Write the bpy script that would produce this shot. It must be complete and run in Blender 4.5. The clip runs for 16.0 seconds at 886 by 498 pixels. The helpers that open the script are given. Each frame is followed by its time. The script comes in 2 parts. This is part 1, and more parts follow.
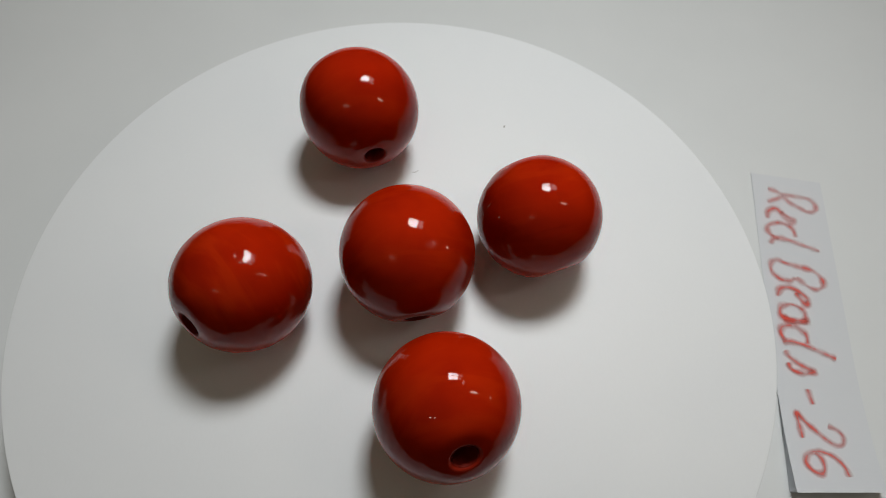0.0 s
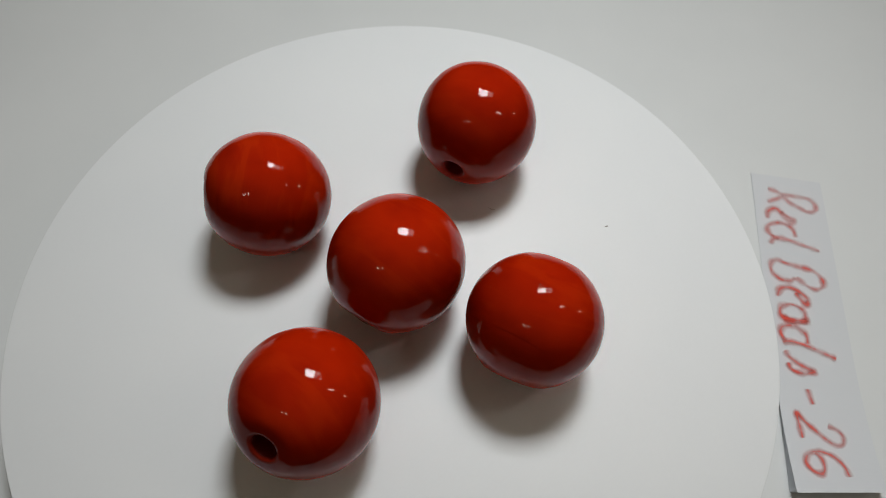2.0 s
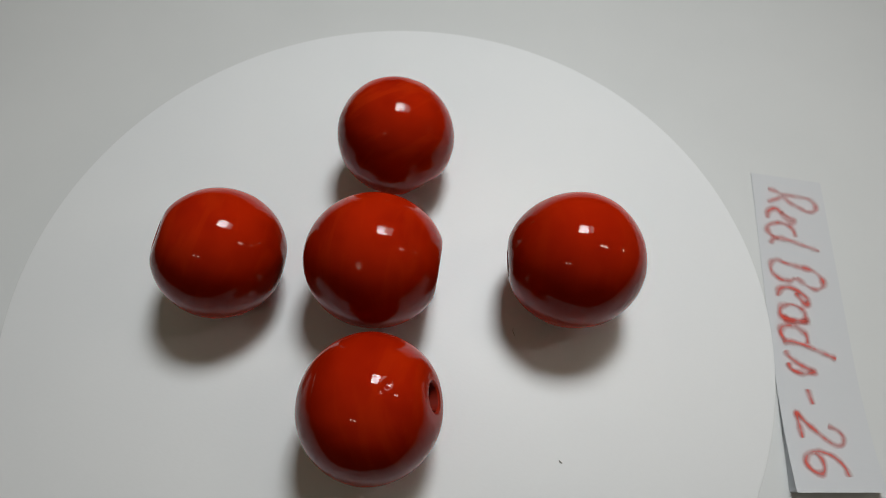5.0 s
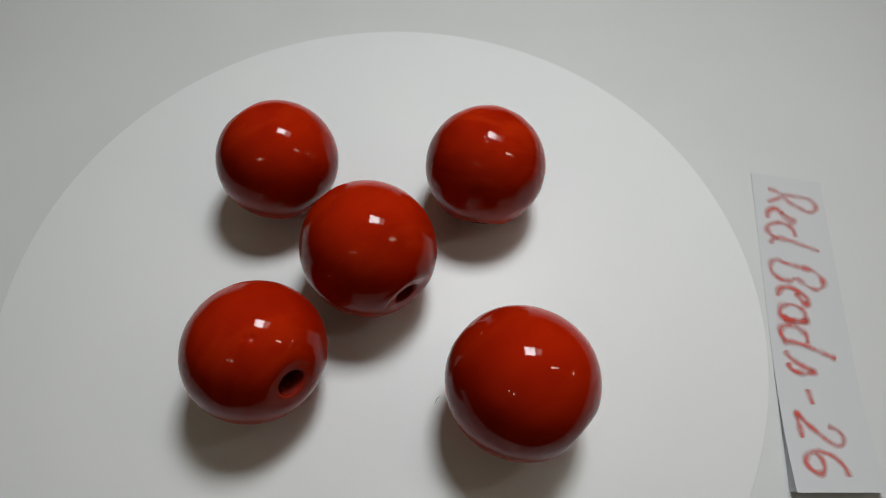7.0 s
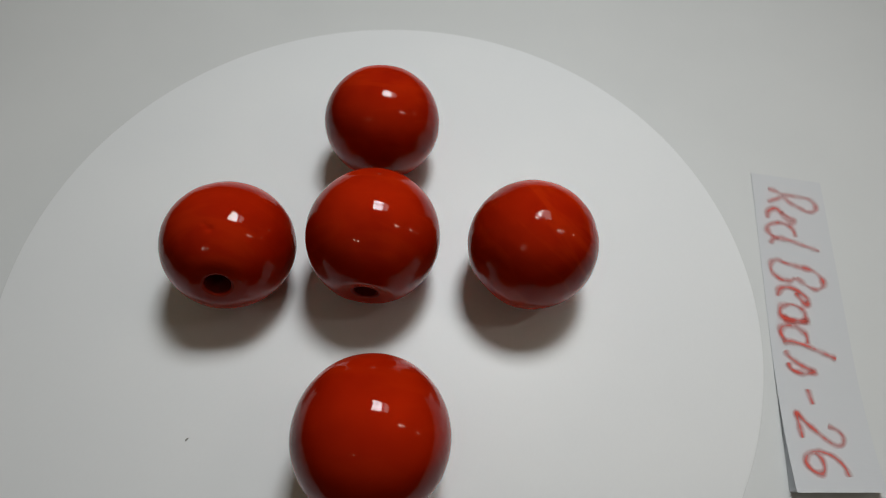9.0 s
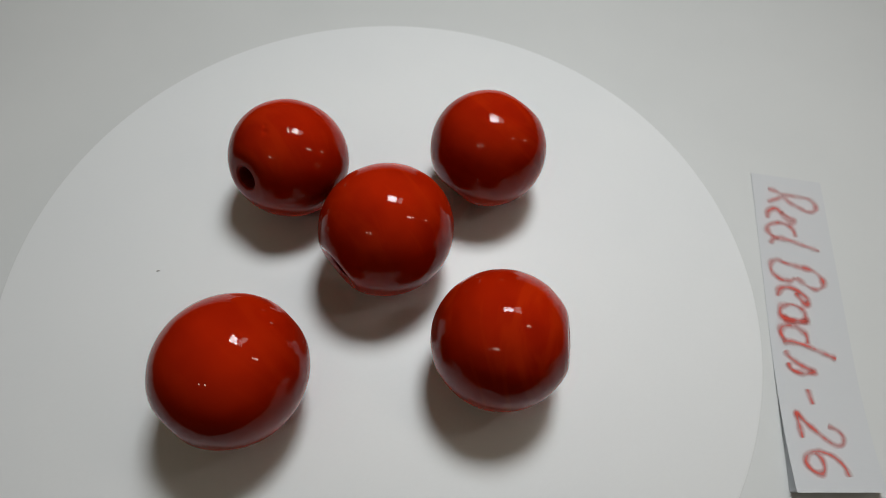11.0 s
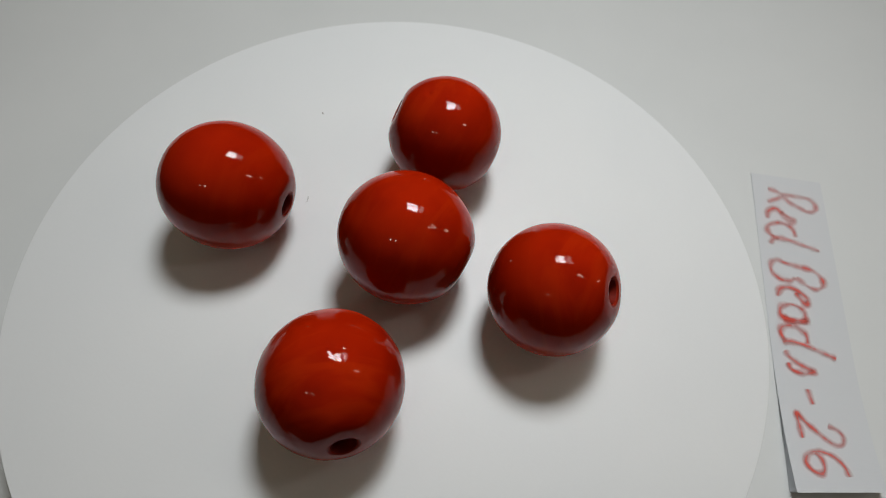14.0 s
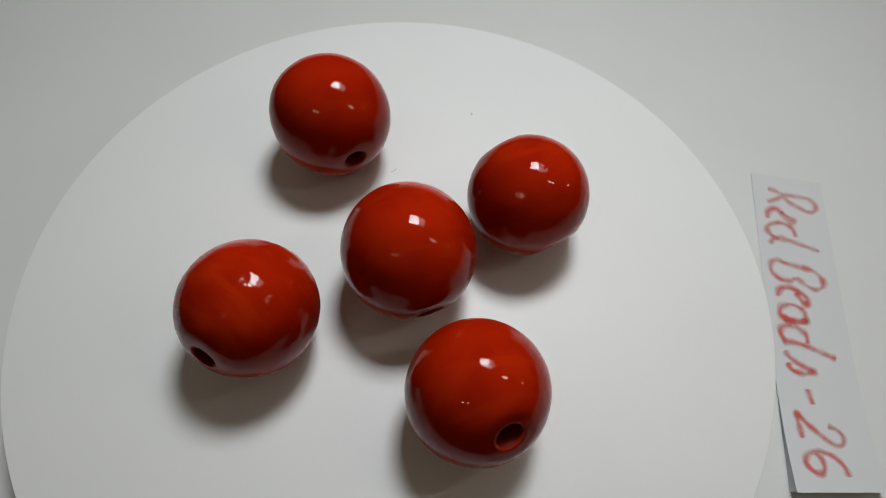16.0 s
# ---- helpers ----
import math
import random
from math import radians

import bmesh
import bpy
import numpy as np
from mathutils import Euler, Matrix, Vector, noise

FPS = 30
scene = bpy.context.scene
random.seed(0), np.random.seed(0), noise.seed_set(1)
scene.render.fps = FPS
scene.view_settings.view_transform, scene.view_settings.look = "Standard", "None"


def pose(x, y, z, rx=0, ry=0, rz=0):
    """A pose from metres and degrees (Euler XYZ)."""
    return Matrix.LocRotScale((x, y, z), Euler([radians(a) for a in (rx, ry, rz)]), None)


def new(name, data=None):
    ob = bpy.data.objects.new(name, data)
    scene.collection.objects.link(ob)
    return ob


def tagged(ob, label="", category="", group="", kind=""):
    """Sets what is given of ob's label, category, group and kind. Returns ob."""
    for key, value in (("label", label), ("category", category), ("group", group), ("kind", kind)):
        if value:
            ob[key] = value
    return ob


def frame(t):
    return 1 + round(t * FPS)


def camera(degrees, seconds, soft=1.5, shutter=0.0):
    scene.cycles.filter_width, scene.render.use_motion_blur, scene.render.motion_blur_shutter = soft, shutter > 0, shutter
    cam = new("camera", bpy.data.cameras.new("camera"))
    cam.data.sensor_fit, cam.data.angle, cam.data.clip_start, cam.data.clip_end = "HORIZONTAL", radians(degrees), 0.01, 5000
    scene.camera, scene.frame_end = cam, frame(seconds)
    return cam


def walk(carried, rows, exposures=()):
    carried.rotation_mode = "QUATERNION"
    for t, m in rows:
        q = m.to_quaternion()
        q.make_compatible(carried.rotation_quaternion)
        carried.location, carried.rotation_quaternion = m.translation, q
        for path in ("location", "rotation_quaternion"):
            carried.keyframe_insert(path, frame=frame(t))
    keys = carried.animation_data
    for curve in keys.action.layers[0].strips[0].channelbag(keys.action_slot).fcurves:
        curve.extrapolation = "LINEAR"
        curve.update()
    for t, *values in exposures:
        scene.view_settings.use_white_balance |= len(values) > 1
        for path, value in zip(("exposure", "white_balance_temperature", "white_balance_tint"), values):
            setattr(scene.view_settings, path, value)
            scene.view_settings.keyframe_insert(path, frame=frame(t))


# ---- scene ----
cam = camera(75.17, 16.0, soft=0.6)
cam.data.dof.use_dof, cam.data.dof.focus_distance, cam.data.dof.aperture_fstop = True, 0.081, 30.0
CAM = pose(0.00821, -0.04327, 0.08612, 29.674) @ pose(0, 0, 0, 0, 0, 2.824)
# the lens brightens and darkens its picture a little by itself
EXPOSURES = [(0, 0.04), (3.5, 0.04), (4.5, 0.02), (6.5, -0.06), (7.0, -0.06), (7.5, -0.03), (8.0, 0.0), (8.5, 0.0), (9.0, -0.10), (10.2, -0.03), (11.5, 0.0), (13.5, 0.0), (14.5, -0.01), (16.0, -0.02)]
walk(cam, [(0.0, CAM), (16.0, CAM)], EXPOSURES)

# ---- light ----
world = bpy.data.worlds.new("room_light")
scene.world = world
world.use_nodes = True
# a dim room: a warm pale ceiling over darker walls and a dark floor
wn, wl = world.node_tree.nodes, world.node_tree.links
height, room = wn.new("ShaderNodeSeparateXYZ"), wn.new("ShaderNodeValToRGB")
wl.new(wn.new("ShaderNodeTexCoord").outputs["Generated"], height.inputs[0])
room.color_ramp.elements[0].position, room.color_ramp.elements[0].color = 0.0, (0.06, 0.045, 0.032, 1)
room.color_ramp.elements[1].position, room.color_ramp.elements[1].color = 0.9, (1.0, 0.83, 0.58, 1)
wl.new(height.outputs[2], room.inputs["Fac"])
wl.new(room.outputs["Color"], wn["Background"].inputs[0])
wn["Background"].inputs[1].default_value = 0.100


def area_lamp(name, place, target, w, h, watts, colour, roll=0):
    """A square-cornered lamp facing target, its width level with the table's x before it rolls."""
    data = bpy.data.lights.new(name, "AREA")
    data.shape, data.size, data.size_y = "RECTANGLE", w, h
    data.energy, data.color = watts, colour
    ob = new(name, data)
    back = (Vector(place) - Vector(target)).normalized()
    up = back.cross(Vector((1, 0, 0))).normalized()
    turn = Matrix((up.cross(back), up, back)).transposed().to_4x4()
    ob.matrix_world = Matrix.Translation(place) @ turn @ pose(0, 0, 0, 0, 0, roll)
    return ob


# a close lamp head with two square panels, and a thin strip at its side
area_lamp("lamp_panel", (0.0405, 0.0925, 0.259), (-0.02, -0.11, 0.0), 0.062, 0.038, 0.387, (0.97, 1.0, 0.995))
area_lamp("lamp_panel_narrow", (0.0405, 0.1205, 0.248), (-0.02, -0.11, 0.0), 0.062, 0.015, 0.161, (0.97, 1.0, 0.995))
area_lamp("lamp_panel_dim", (0.094, 0.0985, 0.246), (0.0, 0.0, 0.0), 0.030, 0.050, 0.035, (1.0, 0.93, 0.86))
area_lamp("lamp_strip", (0.097, -0.006, 0.123), (0.0, 0.0, 0.0), 0.022, 0.005, 0.0105, (1.0, 0.88, 0.76))
# one small far bulb low at the side
area_lamp("side_bulb", (0.60, 0.035, 0.27), (0.0, 0.0, 0.0), 0.020, 0.020, 0.046, (1.0, 0.82, 0.66))
# two far ceiling lights of the room
for x, y in ((-0.59, -0.80), (-0.41, -0.81)):
    area_lamp("ceiling_light", (x, y, 1.17), (0.0, 0.0, 0.0), 0.060, 0.060, 0.26, (1.0, 0.87, 0.72))

# ---- materials ----


def material(name, base, rough=0.5):
    m = bpy.data.materials.new(name)
    m.use_nodes = True
    b = m.node_tree.nodes["Principled BSDF"]
    b.inputs["Base Color"].default_value = (*base, 1)
    b.inputs["Roughness"].default_value = rough
    return m, m.node_tree.nodes, m.node_tree.links, b


def noise_on(nodes, links, scale, detail=4.0, stretch=(1, 1, 1), warp=0.0):
    tc = nodes.new("ShaderNodeTexCoord")
    mp = nodes.new("ShaderNodeMapping")
    mp.inputs["Scale"].default_value = stretch
    links.new(tc.outputs["Object"], mp.inputs["Vector"])
    n = nodes.new("ShaderNodeTexNoise")
    n.inputs["Scale"].default_value, n.inputs["Detail"].default_value = scale, detail
    n.inputs["Distortion"].default_value = warp
    links.new(mp.outputs["Vector"], n.inputs["Vector"])
    return n.outputs["Fac"]


def ramp(nodes, links, fac, stops):
    r = nodes.new("ShaderNodeValToRGB")
    el = r.color_ramp.elements
    while len(el) < len(stops):
        el.new(0.5)
    for e, (p, c) in zip(el, stops):
        e.position, e.color = p, (*c, 1)
    links.new(fac, r.inputs["Fac"])
    return r.outputs["Color"]


def mixed(nodes, links, fac, a, b, mode="MIX"):
    m = nodes.new("ShaderNodeMix")
    m.data_type, m.blend_type = "RGBA", mode
    for value, slot in ((fac, 0), (a, 6), (b, 7)):
        if isinstance(value, (int, float)):
            m.inputs[slot].default_value = value
        elif isinstance(value, tuple):
            m.inputs[slot].default_value = (*value, 1)
        else:
            links.new(value, m.inputs[slot])
    return m.outputs[2]


def relief(nodes, links, bsdf, fac, depth, strength=1.0):
    b = nodes.new("ShaderNodeBump")
    b.inputs["Distance"].default_value, b.inputs["Strength"].default_value = depth, strength
    links.new(fac, b.inputs["Height"])
    links.new(b.outputs["Normal"], bsdf.inputs["Normal"])


def paper(name, base, shade, rough=0.6):
    m, n, l, b = material(name, base, rough)
    cloud = noise_on(n, l, 35.0, 3.0)
    fibre = noise_on(n, l, 2600.0, 3.0, (1, 0.4, 1))
    tone = ramp(n, l, cloud, [(0.35, shade), (0.65, base)])
    l.new(mixed(n, l, ramp(n, l, fibre, [(0.3, (0.03,) * 3), (0.7, (0.0,) * 3)]), tone, (0.55, 0.55, 0.55)), b.inputs["Base Color"])
    relief(n, l, b, fibre, 0.00002, 0.35)
    return m


def bead_glass(name, red, streak, dark, amount, seed, wrinkled=0.0):
    """Dense red pressed glass, with swirled bands wound round the hole. Most of its colour comes from an added toon
    lobe that steepens the fall into shade beyond what the lamps give; a smaller share scatters evenly."""
    m, n, l, b = material(name, red, 0.05)
    b.inputs["IOR"].default_value = 1.255
    bands = noise_on(n, l, 105.0 + 9 * seed, 3.0, (2.6, 0.55, 0.55), 1.2)
    cloud = noise_on(n, l, 95.0 + 11 * seed, 2.0)
    tone = mixed(n, l, ramp(n, l, cloud, [(0.35, (0, 0, 0)), (0.7, (1, 1, 1))]), red, dark)
    tone = mixed(n, l, ramp(n, l, bands, [(0.50, (0, 0, 0)), (0.68, (amount,) * 3)]), tone, streak)
    l.new(mixed(n, l, 1.0, tone, (0.18,) * 3, "MULTIPLY"), b.inputs["Base Color"])
    pits = noise_on(n, l, 420.0 + 31 * seed, 2.0)
    skin = ramp(n, l, pits, [(0.25, (0, 0, 0)), (0.42, (1, 1, 1))])
    if wrinkled:
        folds = ramp(n, l, noise_on(n, l, 300.0, 2.0, (2.4, 0.8, 0.8), 0.5), [(0.2, (0, 0, 0)), (0.8, (wrinkled,) * 3)])
        skin = mixed(n, l, 1.0, skin, folds, "ADD")
    relief(n, l, b, skin, 0.00003, 0.6)
    smear = noise_on(n, l, 240.0, 4.0)
    l.new(ramp(n, l, smear, [(0.45, (0.025,) * 3), (0.75, (0.075,) * 3)]), b.inputs["Roughness"])
    # toon lobe: shade built into the material, darkening the low sides further
    depth = n.new("ShaderNodeBsdfToon")
    depth.component = "DIFFUSE"
    depth.inputs["Size"].default_value, depth.inputs["Smooth"].default_value = 0.27, 0.58
    l.new(tone, depth.inputs["Color"])
    both = n.new("ShaderNodeAddShader")
    l.new(b.outputs[0], both.inputs[0])
    l.new(depth.outputs[0], both.inputs[1])
    l.new(both.outputs[0], n["Material Output"].inputs["Surface"])
    return m


# near-black grain for the unseen top, only there to darken reflections
m, n, l, b = material("unseen_dark_top", (0.05, 0.03, 0.02), 0.55)
l.new(ramp(n, l, noise_on(n, l, 30.0, 5.0, (0.15, 1, 1), 0.6), [(0.3, (0.032, 0.019, 0.012)), (0.7, (0.070, 0.044, 0.028))]), b.inputs["Base Color"])
UNSEEN_DARK = m
TABLE = paper("table_paper", (0.640, 0.659, 0.668), (0.622, 0.642, 0.651), 0.55)
DISC = paper("disc_card", (0.750, 0.770, 0.789), (0.733, 0.755, 0.778), 0.5)
CARD = paper("label_card", (0.585, 0.605, 0.636), (0.57, 0.592, 0.626), 0.6)
CORE = paper("turntable_core", (0.6, 0.6, 0.6), (0.55, 0.55, 0.55), 0.5)
m, n, l, b = material("red_ink", (0.62, 0.075, 0.05), 0.6)
ink = noise_on(n, l, 420.0, 3.0)
l.new(ramp(n, l, ink, [(0.35, (0.66, 0.055, 0.03)), (0.65, (0.56, 0.13, 0.11))]), b.inputs["Base Color"])
# the felt pen bleeds pale towards a stroke's edges and skips in places
bleed = n.new("ShaderNodeAttribute")
bleed.attribute_name = "ink"
l.new(mixed(n, l, 1.0, bleed.outputs["Color"], ramp(n, l, ink, [(0.35, (0.84,) * 3), (0.68, (0.42,) * 3)]), "MULTIPLY"), b.inputs["Alpha"])
INK = m
LIP = material("ground_lip", (0.22, 0.010, 0.002), 0.6)[0]
LIP.node_tree.nodes["Principled BSDF"].inputs["Specular IOR Level"].default_value = 0.12
BORE = material("bore_glass", (0.17, 0.009, 0.003), 0.45)[0]
DUST = material("dark_dust", (0.32, 0.31, 0.30), 0.8)[0]

# ---- helpers for things ----


def mesh_of(name, bm, mat, smooth=True):
    me = bpy.data.meshes.new(name)
    bmesh.ops.recalc_face_normals(bm, faces=bm.faces)
    bm.to_mesh(me)
    bm.free()
    me.materials.append(mat)
    for f in me.polygons:
        f.use_smooth = smooth
    return me


def part(name, bm, mat, parent, label="", smooth=True):
    ob = new(name, mesh_of(name, bm, mat, smooth))
    ob.parent = parent
    return tagged(ob, label)


def lathe(profile, steps, axis="z", closed=False):
    """A solid turned round an axis from (radius, height) pairs; radius 0 closes an end."""
    bm = bmesh.new()
    rings = []
    for r, h in profile:
        if r < 1e-9:
            rings.append([bm.verts.new((0, 0, h) if axis == "z" else (h, 0, 0))])
            continue
        ring = []
        for k in range(steps):
            a = 2 * math.pi * k / steps
            u, v = r * math.cos(a), r * math.sin(a)
            ring.append(bm.verts.new((u, v, h) if axis == "z" else (h, u, v)))
        rings.append(ring)
    pairs = list(zip(rings, rings[1:])) + ([(rings[-1], rings[0])] if closed else [])
    for p, q in pairs:
        for k in range(steps):
            j = (k + 1) % steps
            if len(p) == 1:
                bm.faces.new((p[0], q[k], q[j]))
            elif len(q) == 1:
                bm.faces.new((p[k], p[j], q[0]))
            else:
                bm.faces.new((p[k], p[j], q[j], q[k]))
    return bm


# ---- the turning ----
TILT = Matrix.Rotation(0.01432, 4, "X") @ Matrix.Rotation(0.00388, 4, "Y")


def turned(t):
    """The turntable's pose: a slow clockwise turn, with the plate leaning a little on its axle."""
    u = t / 16.0
    return Matrix.Rotation(-radians(21.847 * t - 7.44 * u * (1 - u)), 4, "Z") @ TILT


TIMES = [k * 0.25 for k in range(65)]

# ---- table ----
TABLE_Z = -0.012


def slab(x0, x1, y0, y1, z0, z1, round_by):
    bm = bmesh.new()
    bmesh.ops.create_cube(bm, size=1.0)
    bmesh.ops.scale(bm, vec=(x1 - x0, y1 - y0, z1 - z0), verts=bm.verts)
    bmesh.ops.bevel(bm, geom=list(bm.edges), offset=round_by, segments=3, affect="EDGES")
    bmesh.ops.translate(bm, vec=((x0 + x1) / 2, (y0 + y1) / 2, (z0 + z1) / 2), verts=bm.verts)
    return bm


# added dark top, out of view; sheet stops short so bead undersides mirror it
tagged(new("table_top", mesh_of("table_top", slab(-0.6, 0.6, -0.4, 0.5, TABLE_Z - 0.0245, TABLE_Z - 0.0005, 0.003), UNSEEN_DARK, False)), "unseen dark table top, added to darken bead reflections past the paper sheet", "table", kind="structure")
tagged(new("paper_sheet", mesh_of("paper_sheet", slab(-0.118, 0.179, -0.080, 0.340, TABLE_Z - 0.0005, TABLE_Z, 0.0001), TABLE, False)), "plain matte off-white paper sheet lying on the table", "paper")

# ---- turntable ----
turntable = tagged(new("turntable"), "round white cardboard turntable plate turning slowly", "turntable")
R, E = 0.06169, 0.00013
disc = part("disc", lathe([(0, 0), (R - E, 0), (R - 0.3 * E, -0.3 * E), (R, -E), (R - 0.3 * E, -1.7 * E), (R - E, -2 * E), (0, -2 * E)], 360), DISC, turntable, "smooth white cardboard disc")
disc.location = (0.00122, 0.00028, 0)
part("core", lathe([(0, -0.0006), (0.034, -0.0006), (0.035, -0.0012), (0.035, -0.0104), (0.034, -0.0114), (0, -0.0114)], 96), CORE, turntable, "plain grey round core under the disc")

# ---- beads ----


def bead_mesh(a, b, squash, hole, dent, dent_r, off, mat, seed, seam, pits, bumpy):
    """A bead turned round its hole (local x), with sunk ends off its middle line, a rounded rim and small hand-made unevenness."""
    n, around = (320, 256) if seam else (110, 128)
    rim, lip = hole + 0.0005, 0.0007
    reach = [b * math.sqrt(1 - (off / a) ** 2) * (1 - d) - 0.5 * lip for d in dent]
    start = math.asin(rim / a)
    turn = [start + (math.pi - 2 * start) * k / n for k in range(n + 1)]
    profile = [(a * math.sin(th), b * math.cos(th)) for th in turn]
    bm = lathe(profile, around, "x")
    shift = Vector((seed * 3.1, seed * 1.7, seed * 2.3))
    for v in bm.verts:
        side = 1 if v.co.x > 0 else -1
        r = v.co.yz.length
        y, z = v.co.y, v.co.z - off * math.exp(-((r / 0.0055) ** 4))
        x = side * b * math.sqrt(max(0.0, 1 - (y * y + z * z) / a ** 2))
        x *= 1 - dent[0 if side > 0 else 1] * math.exp(-(((y * y + (z + off) ** 2) / dent_r ** 2) ** 2))
        v.co = (x, y, z * squash)
        d = v.co.normalized()
        grow = 0.006 * noise.noise(d * 1.3 + shift) + bumpy * (0.0020 * noise.noise(d * 4.5 + shift) + 0.0005 * noise.noise(d * 13 + shift))
        if seam:
            # a fine step in the skin, sunk beyond the seam and running out round the bead
            past = x / b - seam + 0.14 * (d.y - 0.5) ** 2
            fall = 1 / (1 + math.exp(max(-40.0, min(40.0, past / 0.005))))
            grow -= 0.0021 * fall * math.exp(-((min(past, 0.0) / 0.15) ** 2)) * max(0.0, min(1.0, 4 * d.y + 1.6)) * max(0.3, min(1.0, 1.6 - 2 * d.y)) * max(0.0, min(1.0, 5 * d.z + 0.3))
        for way, size, depth in pits:
            grow -= depth * math.exp(-(((d - Vector(way)).length / size) ** 2))
        if r > rim + 0.0001:
            v.co *= 1 + grow * min(1.0, (r - rim) / 0.001)
    # the lip rolls from each end ring into the bore
    bm.verts.ensure_lookup_table()
    ends = [[bm.verts[ring * around + k] for k in range(around)] for ring in (0, n)]
    for side, end in zip((1, -1), ends):
        prev = end
        for step in range(1, 5):
            q = step / 4 * math.pi / 2
            radius = rim - 0.0005 * math.sin(q)
            row = []
            for k, first in enumerate(end):
                ang = 2 * math.pi * k / around
                row.append(bm.verts.new((first.co.x - side * lip * (1 - math.cos(q)), radius * math.cos(ang), (radius * math.sin(ang) - off) * squash)))
            for k in range(around):
                j = (k + 1) % around
                bm.faces.new((prev[k], prev[j], row[j], row[k])).material_index = 1
            prev = row
    bore = lathe([(hole, reach[0] - (reach[0] + reach[1]) * k / 8) for k in range(9)], 96, "x")
    for v in bore.verts:
        v.co.z = (v.co.z - off) * squash
    body = mesh_of("body", bm, mat)
    body.materials.append(LIP)
    return body, mesh_of("bore", bore, BORE)


def bead(x, y, a, b, yaw, pitch, off, squash, hole, dent, dent_r, mat, seed, label, seam=0.0, pits=(), bumpy=1.0):
    ob = new("bead")
    meshes = bead_mesh(a, b, squash, hole, dent, dent_r, off, mat, seed, seam, pits, bumpy)
    body, bore = new("body", meshes[0]), new("bore", meshes[1])
    body.parent = bore.parent = ob
    tagged(bore, "dark drilled thread hole")
    turn = Matrix.Rotation(yaw, 4, "Z") @ Matrix.Rotation(-pitch, 4, "Y")
    low = min((turn @ v.co).z for v in meshes[0].vertices)
    tagged(ob, label, "bead", "red beads on the turntable")
    return ob, Matrix.Translation((x, y, -low)) @ turn


RED, DARK, ORANGE = (0.425, 0.0148, 0.0008), (0.32, 0.0088, 0.0006), (0.54, 0.032, 0.002)
BEADS = [
    bead(-0.00745, 0.02716, 0.01014, 0.01042, -1.2117, -0.035, 0.00045, 1.001, 0.0016, (0.032, 0.032), 0.0032, bead_glass("bead_red", RED, ORANGE, DARK, 0.15, 1), 1,
         "glossy red glass bead, round with a dark hole", 0.0, (((-0.39, -0.72, 0.58), 0.55, -0.03), ((0.25, -0.32, 0.91), 0.05, 0.003), ((0.27, -0.21, 0.94), 0.05, 0.003))),
    bead(0.02310, 0.00714, 0.00986, 0.00969, 1.9657, 0.3671, 0.0, 0.975, 0.0017, (0.045, 0.045), 0.0032, bead_glass("bead_red_seam", RED, ORANGE, DARK, 0.25, 2), 2,
         "glossy red glass bead with a fine seam and a pit", -0.315, (((0.62, 0.02, 0.78), 0.05, 0.014), ((0.56, -0.06, 0.83), 0.035, 0.008)), 1.4),
    bead(-0.02073, -0.00720, 0.00994, 0.01000, -2.1882, 0.3945, 0.00147, 0.982, 0.0016, (0.045, 0.045), 0.0032, bead_glass("bead_red_streaked", RED, ORANGE, DARK, 0.38, 3, 2.5), 3,
         "glossy red glass bead with orange swirled streaks", 0.0, (((0.28, 0.18, 0.94), 0.07, 0.008),), 2.6),
    bead(0.00968, -0.02333, 0.00990, 0.00974, -1.2516, 0.5469, -0.00024, 0.994, 0.0017, (0.045, 0.045), 0.0032, bead_glass("bead_red_deep", RED, ORANGE, DARK, 0.25, 4), 4,
         "glossy deep red glass bead with its hole tilted upwards"),
    bead(0.00285, -0.00090, 0.01024, 0.01060, -1.3500, -0.0832, 0.00172, 0.987, 0.0017, (0.05, 0.13), 0.0034, bead_glass("bead_red_centre", RED, ORANGE, DARK, 0.22, 5), 5,
         "glossy red glass bead with broad sunken hole ends, amid the others"),
]

# ---- dust on the disc ----


def fibre(name, length, width, bend):
    bm = bmesh.new()
    rows = []
    for k in range(9):
        u = k / 8 - 0.5
        w = width * (1 - abs(2 * u) ** 3 * 0.7)
        cx, cy = u * length, bend * (4 * u * u - 1) + 0.12 * bend * math.sin(9 * u)
        rows.append([bm.verts.new((cx, cy + w * math.cos(a), w * 0.6 + w * 0.6 * math.sin(a))) for a in (0, 1.57, 3.14, 4.71)])
    for p, q in zip(rows, rows[1:]):
        for k in range(4):
            bm.faces.new((p[k], p[(k + 1) % 4], q[(k + 1) % 4], q[k]))
    bm.faces.new(rows[0]), bm.faces.new(rows[-1])
    return mesh_of(name, bm, DUST)


hair = tagged(new("lint_fibre", fibre("lint_fibre", 0.0014, 0.00006, 0.00015)), "tiny grey lint fibre lying on the white disc", "lint")
speck = tagged(new("dust_speck", fibre("dust_speck", 0.0006, 0.00012, 0.00004)), "tiny dark dust speck lying on the white disc", "dust")
LOOSE = [(hair, Matrix.Translation((0.00237, 0.0219, 0)) @ Matrix.Rotation(0.5, 4, "Z")), (speck, Matrix.Translation((0.01897, 0.03375, 0)) @ Matrix.Rotation(1.2, 4, "Z"))]

# ---- label card ----
# a thick slip of folded paper, risen at its near end; u runs with the writing, v up the letters
CARD_L, CARD_W = 0.0652, 0.0145
label_card = tagged(new("label_card"), "thick folded white paper label with red handwriting on the table", "label")
label_card.matrix_basis = Matrix.Translation((0.0653, -0.02944, TABLE_Z)) @ Matrix.Rotation(radians(-97.36), 4, "Z")


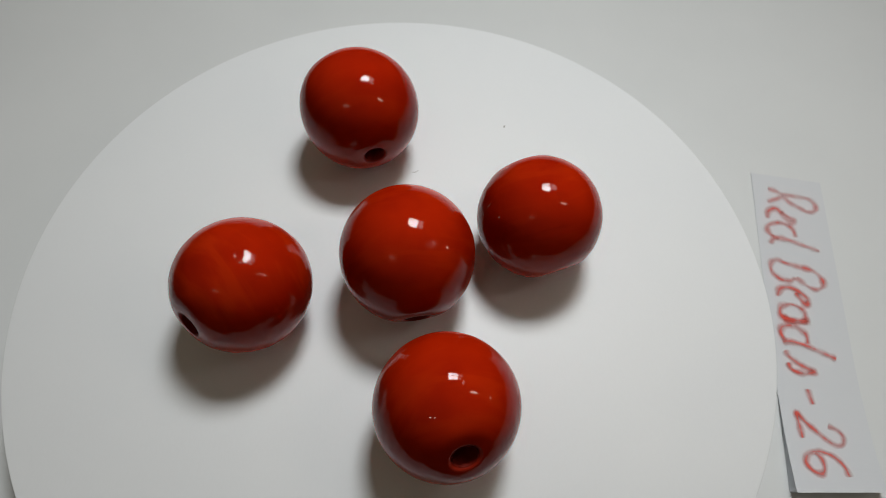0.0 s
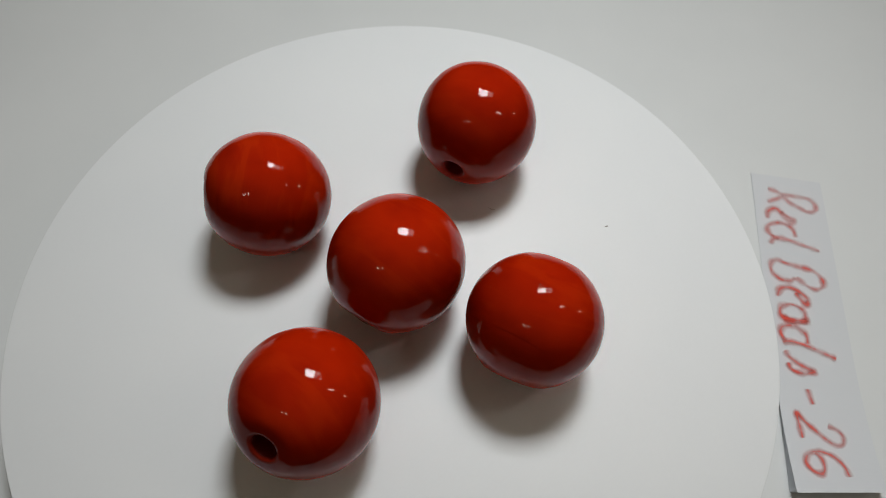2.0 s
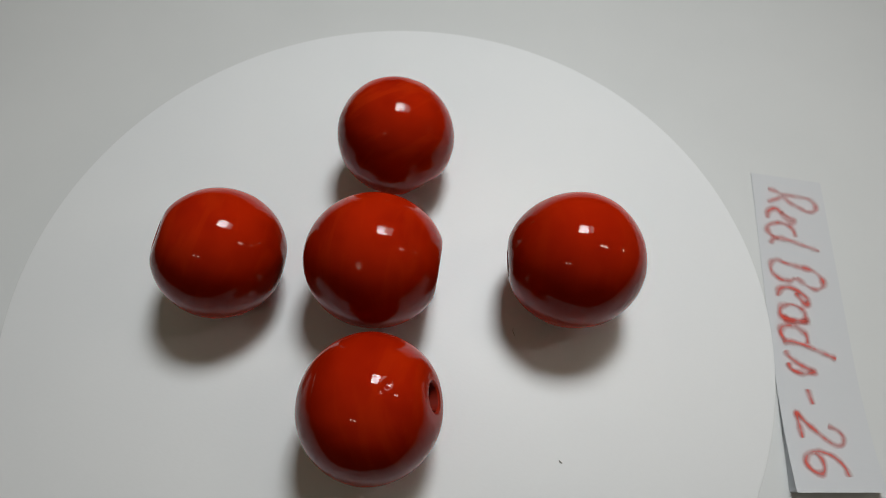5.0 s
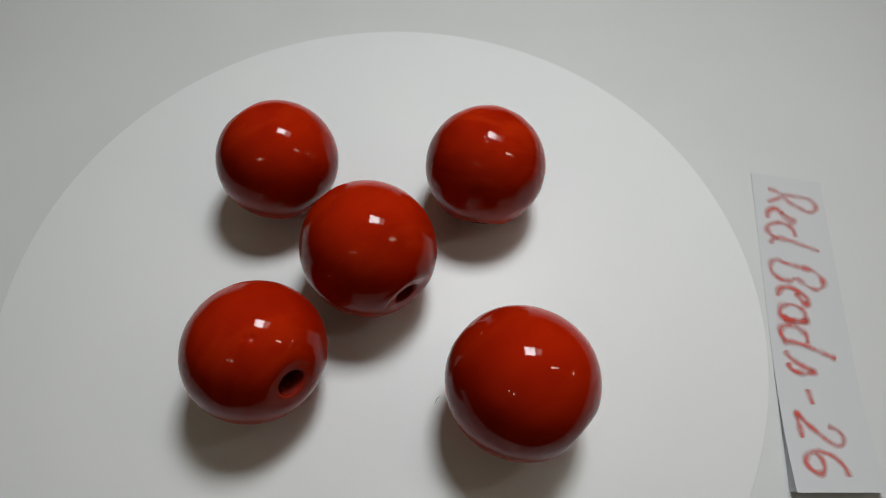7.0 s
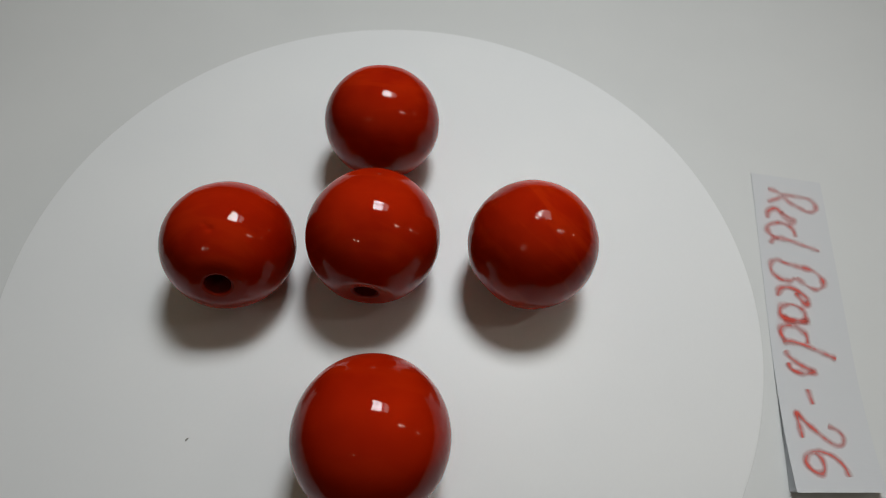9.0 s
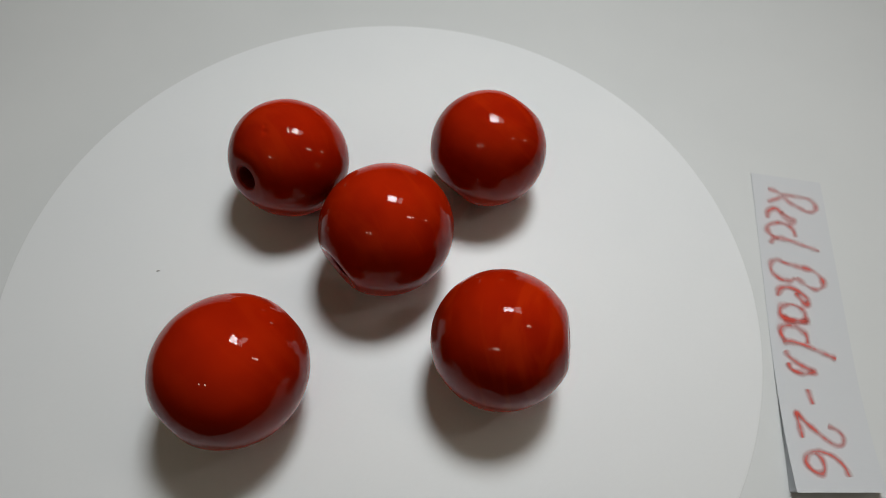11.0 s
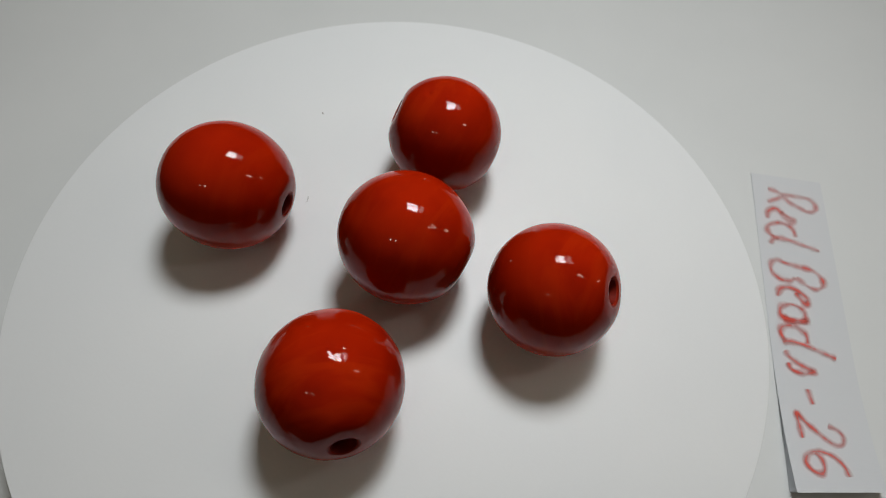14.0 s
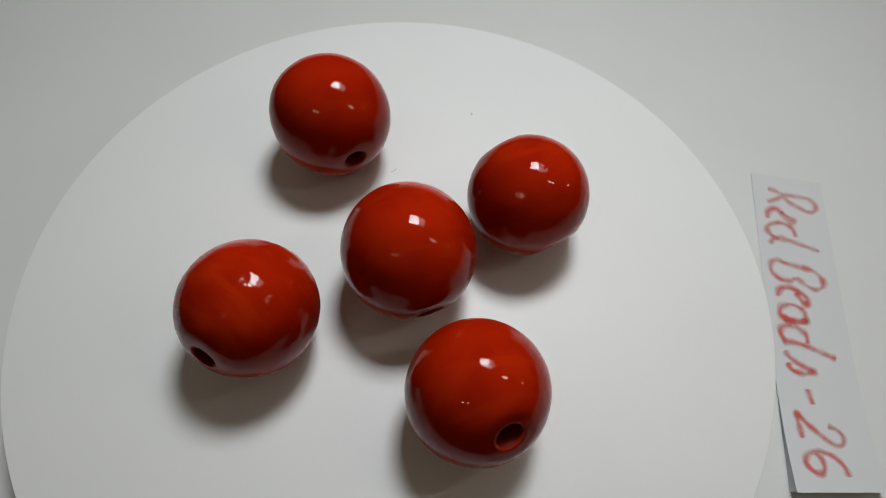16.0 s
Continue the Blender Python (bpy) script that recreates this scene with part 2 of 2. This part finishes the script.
def curl(u):
    """The height of the upper leaf's face above the table."""
    return 0.00014 + 0.0025 * max(0.0, (u + 0.026) / 0.026) ** 2


def leaf(height, floor, margin=0.0):
    """A sheet of the slip, in strips along its length, its ends a touch rounded and the near one cut askew."""
    bm = bmesh.new()
    rows = []
    along = [0.0, 0.0002] + [CARD_L * k / 40 for k in range(1, 40)] + [CARD_L - 0.0002, CARD_L]
    for k, run in enumerate(along):
        u = run * (CARD_L - 2 * margin) / CARD_L - CARD_L + margin
        inset = margin + (0.0002 if k in (0, len(along) - 1) else 0.0)
        cut = 0.18 * max(0.0, (u + 0.015) / 0.015)
        edge = [(u - cut * v, v) for v in (inset, CARD_W - inset)]
        rows.append([bm.verts.new((x, v, face(x))) for face, (x, v) in ((height, edge[0]), (height, edge[1]), (floor, edge[1]), (floor, edge[0]))])
    for p, q in zip(rows, rows[1:]):
        for k in range(4):
            bm.faces.new((p[k], p[(k + 1) % 4], q[(k + 1) % 4], q[k]))
    bm.faces.new(rows[0]), bm.faces.new(rows[-1])
    return bm


part("upper_leaf", leaf(curl, lambda u: curl(u) - 0.00008), CARD, label_card, "", False)
part("lower_leaves", leaf(lambda u: curl(u) - 0.00008, lambda u: 0.0, 0.0003), CARD, label_card, "", False)


def smooth_path(pts, steps=6):
    """Catmull-Rom through the points."""
    p = [Vector(q) for q in pts]
    p = [2 * p[0] - p[1]] + p + [2 * p[-1] - p[-2]]
    out = []
    for a, b_, c, d in zip(p, p[1:], p[2:], p[3:]):
        for k in range(steps):
            s = k / steps
            out.append(0.5 * (2 * b_ + (c - a) * s + (2 * a - 5 * b_ + 4 * c - d) * s * s + (3 * b_ - a - 3 * c + d) * s ** 3))
    return out + [p[-2]]


def letter(start, *strokes, width=0.00092, strength=1.0):
    """A felt-pen letter: flat ribbons, uneven in width and paler at their edges, drawn in millimetres from its start on the base line."""
    bm = bmesh.new()
    inked = bm.verts.layers.float_color.new("ink")
    for level, pts in enumerate(strokes):
        path = smooth_path(pts)
        prev = None
        for k, q in enumerate(path):
            way = (path[min(k + 1, len(path) - 1)] - path[max(k - 1, 0)]).normalized()
            side = Vector((-way.y, way.x))
            w = width * (0.85 + 0.45 * noise.noise(Vector((q.x * 0.7 + start, q.y * 0.7, level)))) * (0.75 if k in (0, len(path) - 1) else 1)
            u, v = (q.x + start) / 1000, (q.y + 2.3) / 1000
            z = curl(u) + 0.00005 + 0.00013 * level + 0.00012 * k / len(path)
            row = []
            for s, full in ((-1, 0.0), (-0.5, 0.5), (0, 1.0), (0.5, 0.5), (1, 0.0)):
                row.append(bm.verts.new((u + s * side.x * w, v + s * side.y * w, z)))
                row[-1][inked] = (*[full * strength] * 3, 1)
            if prev:
                for j in range(4):
                    bm.faces.new((prev[j], prev[j + 1], row[j + 1], row[j]))
            prev = row
    part("letter", bm, INK, label_card, "red felt-pen letter")


letter(-61.6, [(0.0, 0.8), (0.4, 2.1), (1.1, 3.9), (1.1, 6.5), (1.3, 9.0), (2.5, 10.2), (4.0, 10.0), (4.8, 8.7), (4.1, 6.9), (3.1, 5.1), (1.9, 3.6), (2.6, 2.3), (3.7, 0.4)], strength=0.72)
letter(-56.5, [(0.5, 2.9), (1.7, 4.3), (2.3, 5.3), (3.2, 4.7), (2.0, 3.4), (0.3, 2.5), (0.0, 1.5), (1.0, 0.3), (2.8, -0.1)], strength=0.78)
letter(-53.1, [(3.0, 5.2), (1.0, 4.7), (0.0, 2.5), (0.9, 0.2), (2.2, -0.4), (3.4, 0.3), (4.1, 1.7)], [(5.6, 9.4), (4.9, 6.8), (4.1, 3.9), (4.0, 1.0), (5.6, -0.3)], strength=0.82)
letter(-44.1, [(3.6, 3.9), (4.4, 2.8), (4.3, 1.0), (2.9, -0.5), (1.0, -0.5), (0.0, 0.8), (0.5, 2.2), (0.9, 4.7), (1.4, 7.5), (2.8, 8.9), (4.4, 9.0), (5.5, 7.6), (5.0, 5.9), (3.5, 4.0)], strength=0.88)
letter(-38.2, [(1.0, 3.5), (2.8, 4.7), (3.1, 5.5), (1.7, 5.4), (0.5, 3.9), (0.0, 2.2), (0.7, 0.6), (2.3, -0.1)])
letter(-34.6, [(3.3, 4.8), (1.0, 4.4), (0.0, 2.5), (0.7, 0.5), (2.4, 0.1), (3.5, 1.4), (3.7, 3.4), (3.0, 4.9), (3.3, 2.8), (3.2, 0.5)])
letter(-30.1, [(3.1, 4.4), (1.3, 4.2), (0.0, 2.3), (0.5, 0.2), (1.9, -0.3), (3.3, 0.4)], [(5.2, 9.0), (4.5, 6.7), (3.6, 3.9), (3.3, 1.2), (3.6, -0.3)])
letter(-24.9, [(0.0, 0.0), (1.4, 1.1), (2.7, 3.3), (3.2, 4.8), (3.9, 2.7), (3.5, 0.8), (2.3, 0.2)])
letter(-18.2, [(0.0, 3.0), (1.4, 3.2), (2.7, 3.4)], strength=0.8)
letter(-13.6, [(1.6, 5.17), (2.0, 6.57), (3.1, 7.37), (4.4, 6.87), (4.6, 5.47), (3.1, 3.27), (1.5, 1.47), (0.0, 0.27), (2.0, 0.37), (4.4, 0.47)], width=0.0008)
letter(-7.4, [(3.4, 6.77), (1.9, 6.37), (0.5, 4.97), (0.0, 2.67), (0.8, 0.87), (2.2, 0.17), (3.4, 0.97), (3.7, 2.27), (2.6, 3.07), (1.2, 2.87), (0.4, 1.97)], width=0.0008)


def motions():
    walk(turntable, [(t, turned(t)) for t in TIMES])
    for thing, place in BEADS + LOOSE:
        walk(thing, [(t, turned(t) @ place) for t in TIMES])


motions()
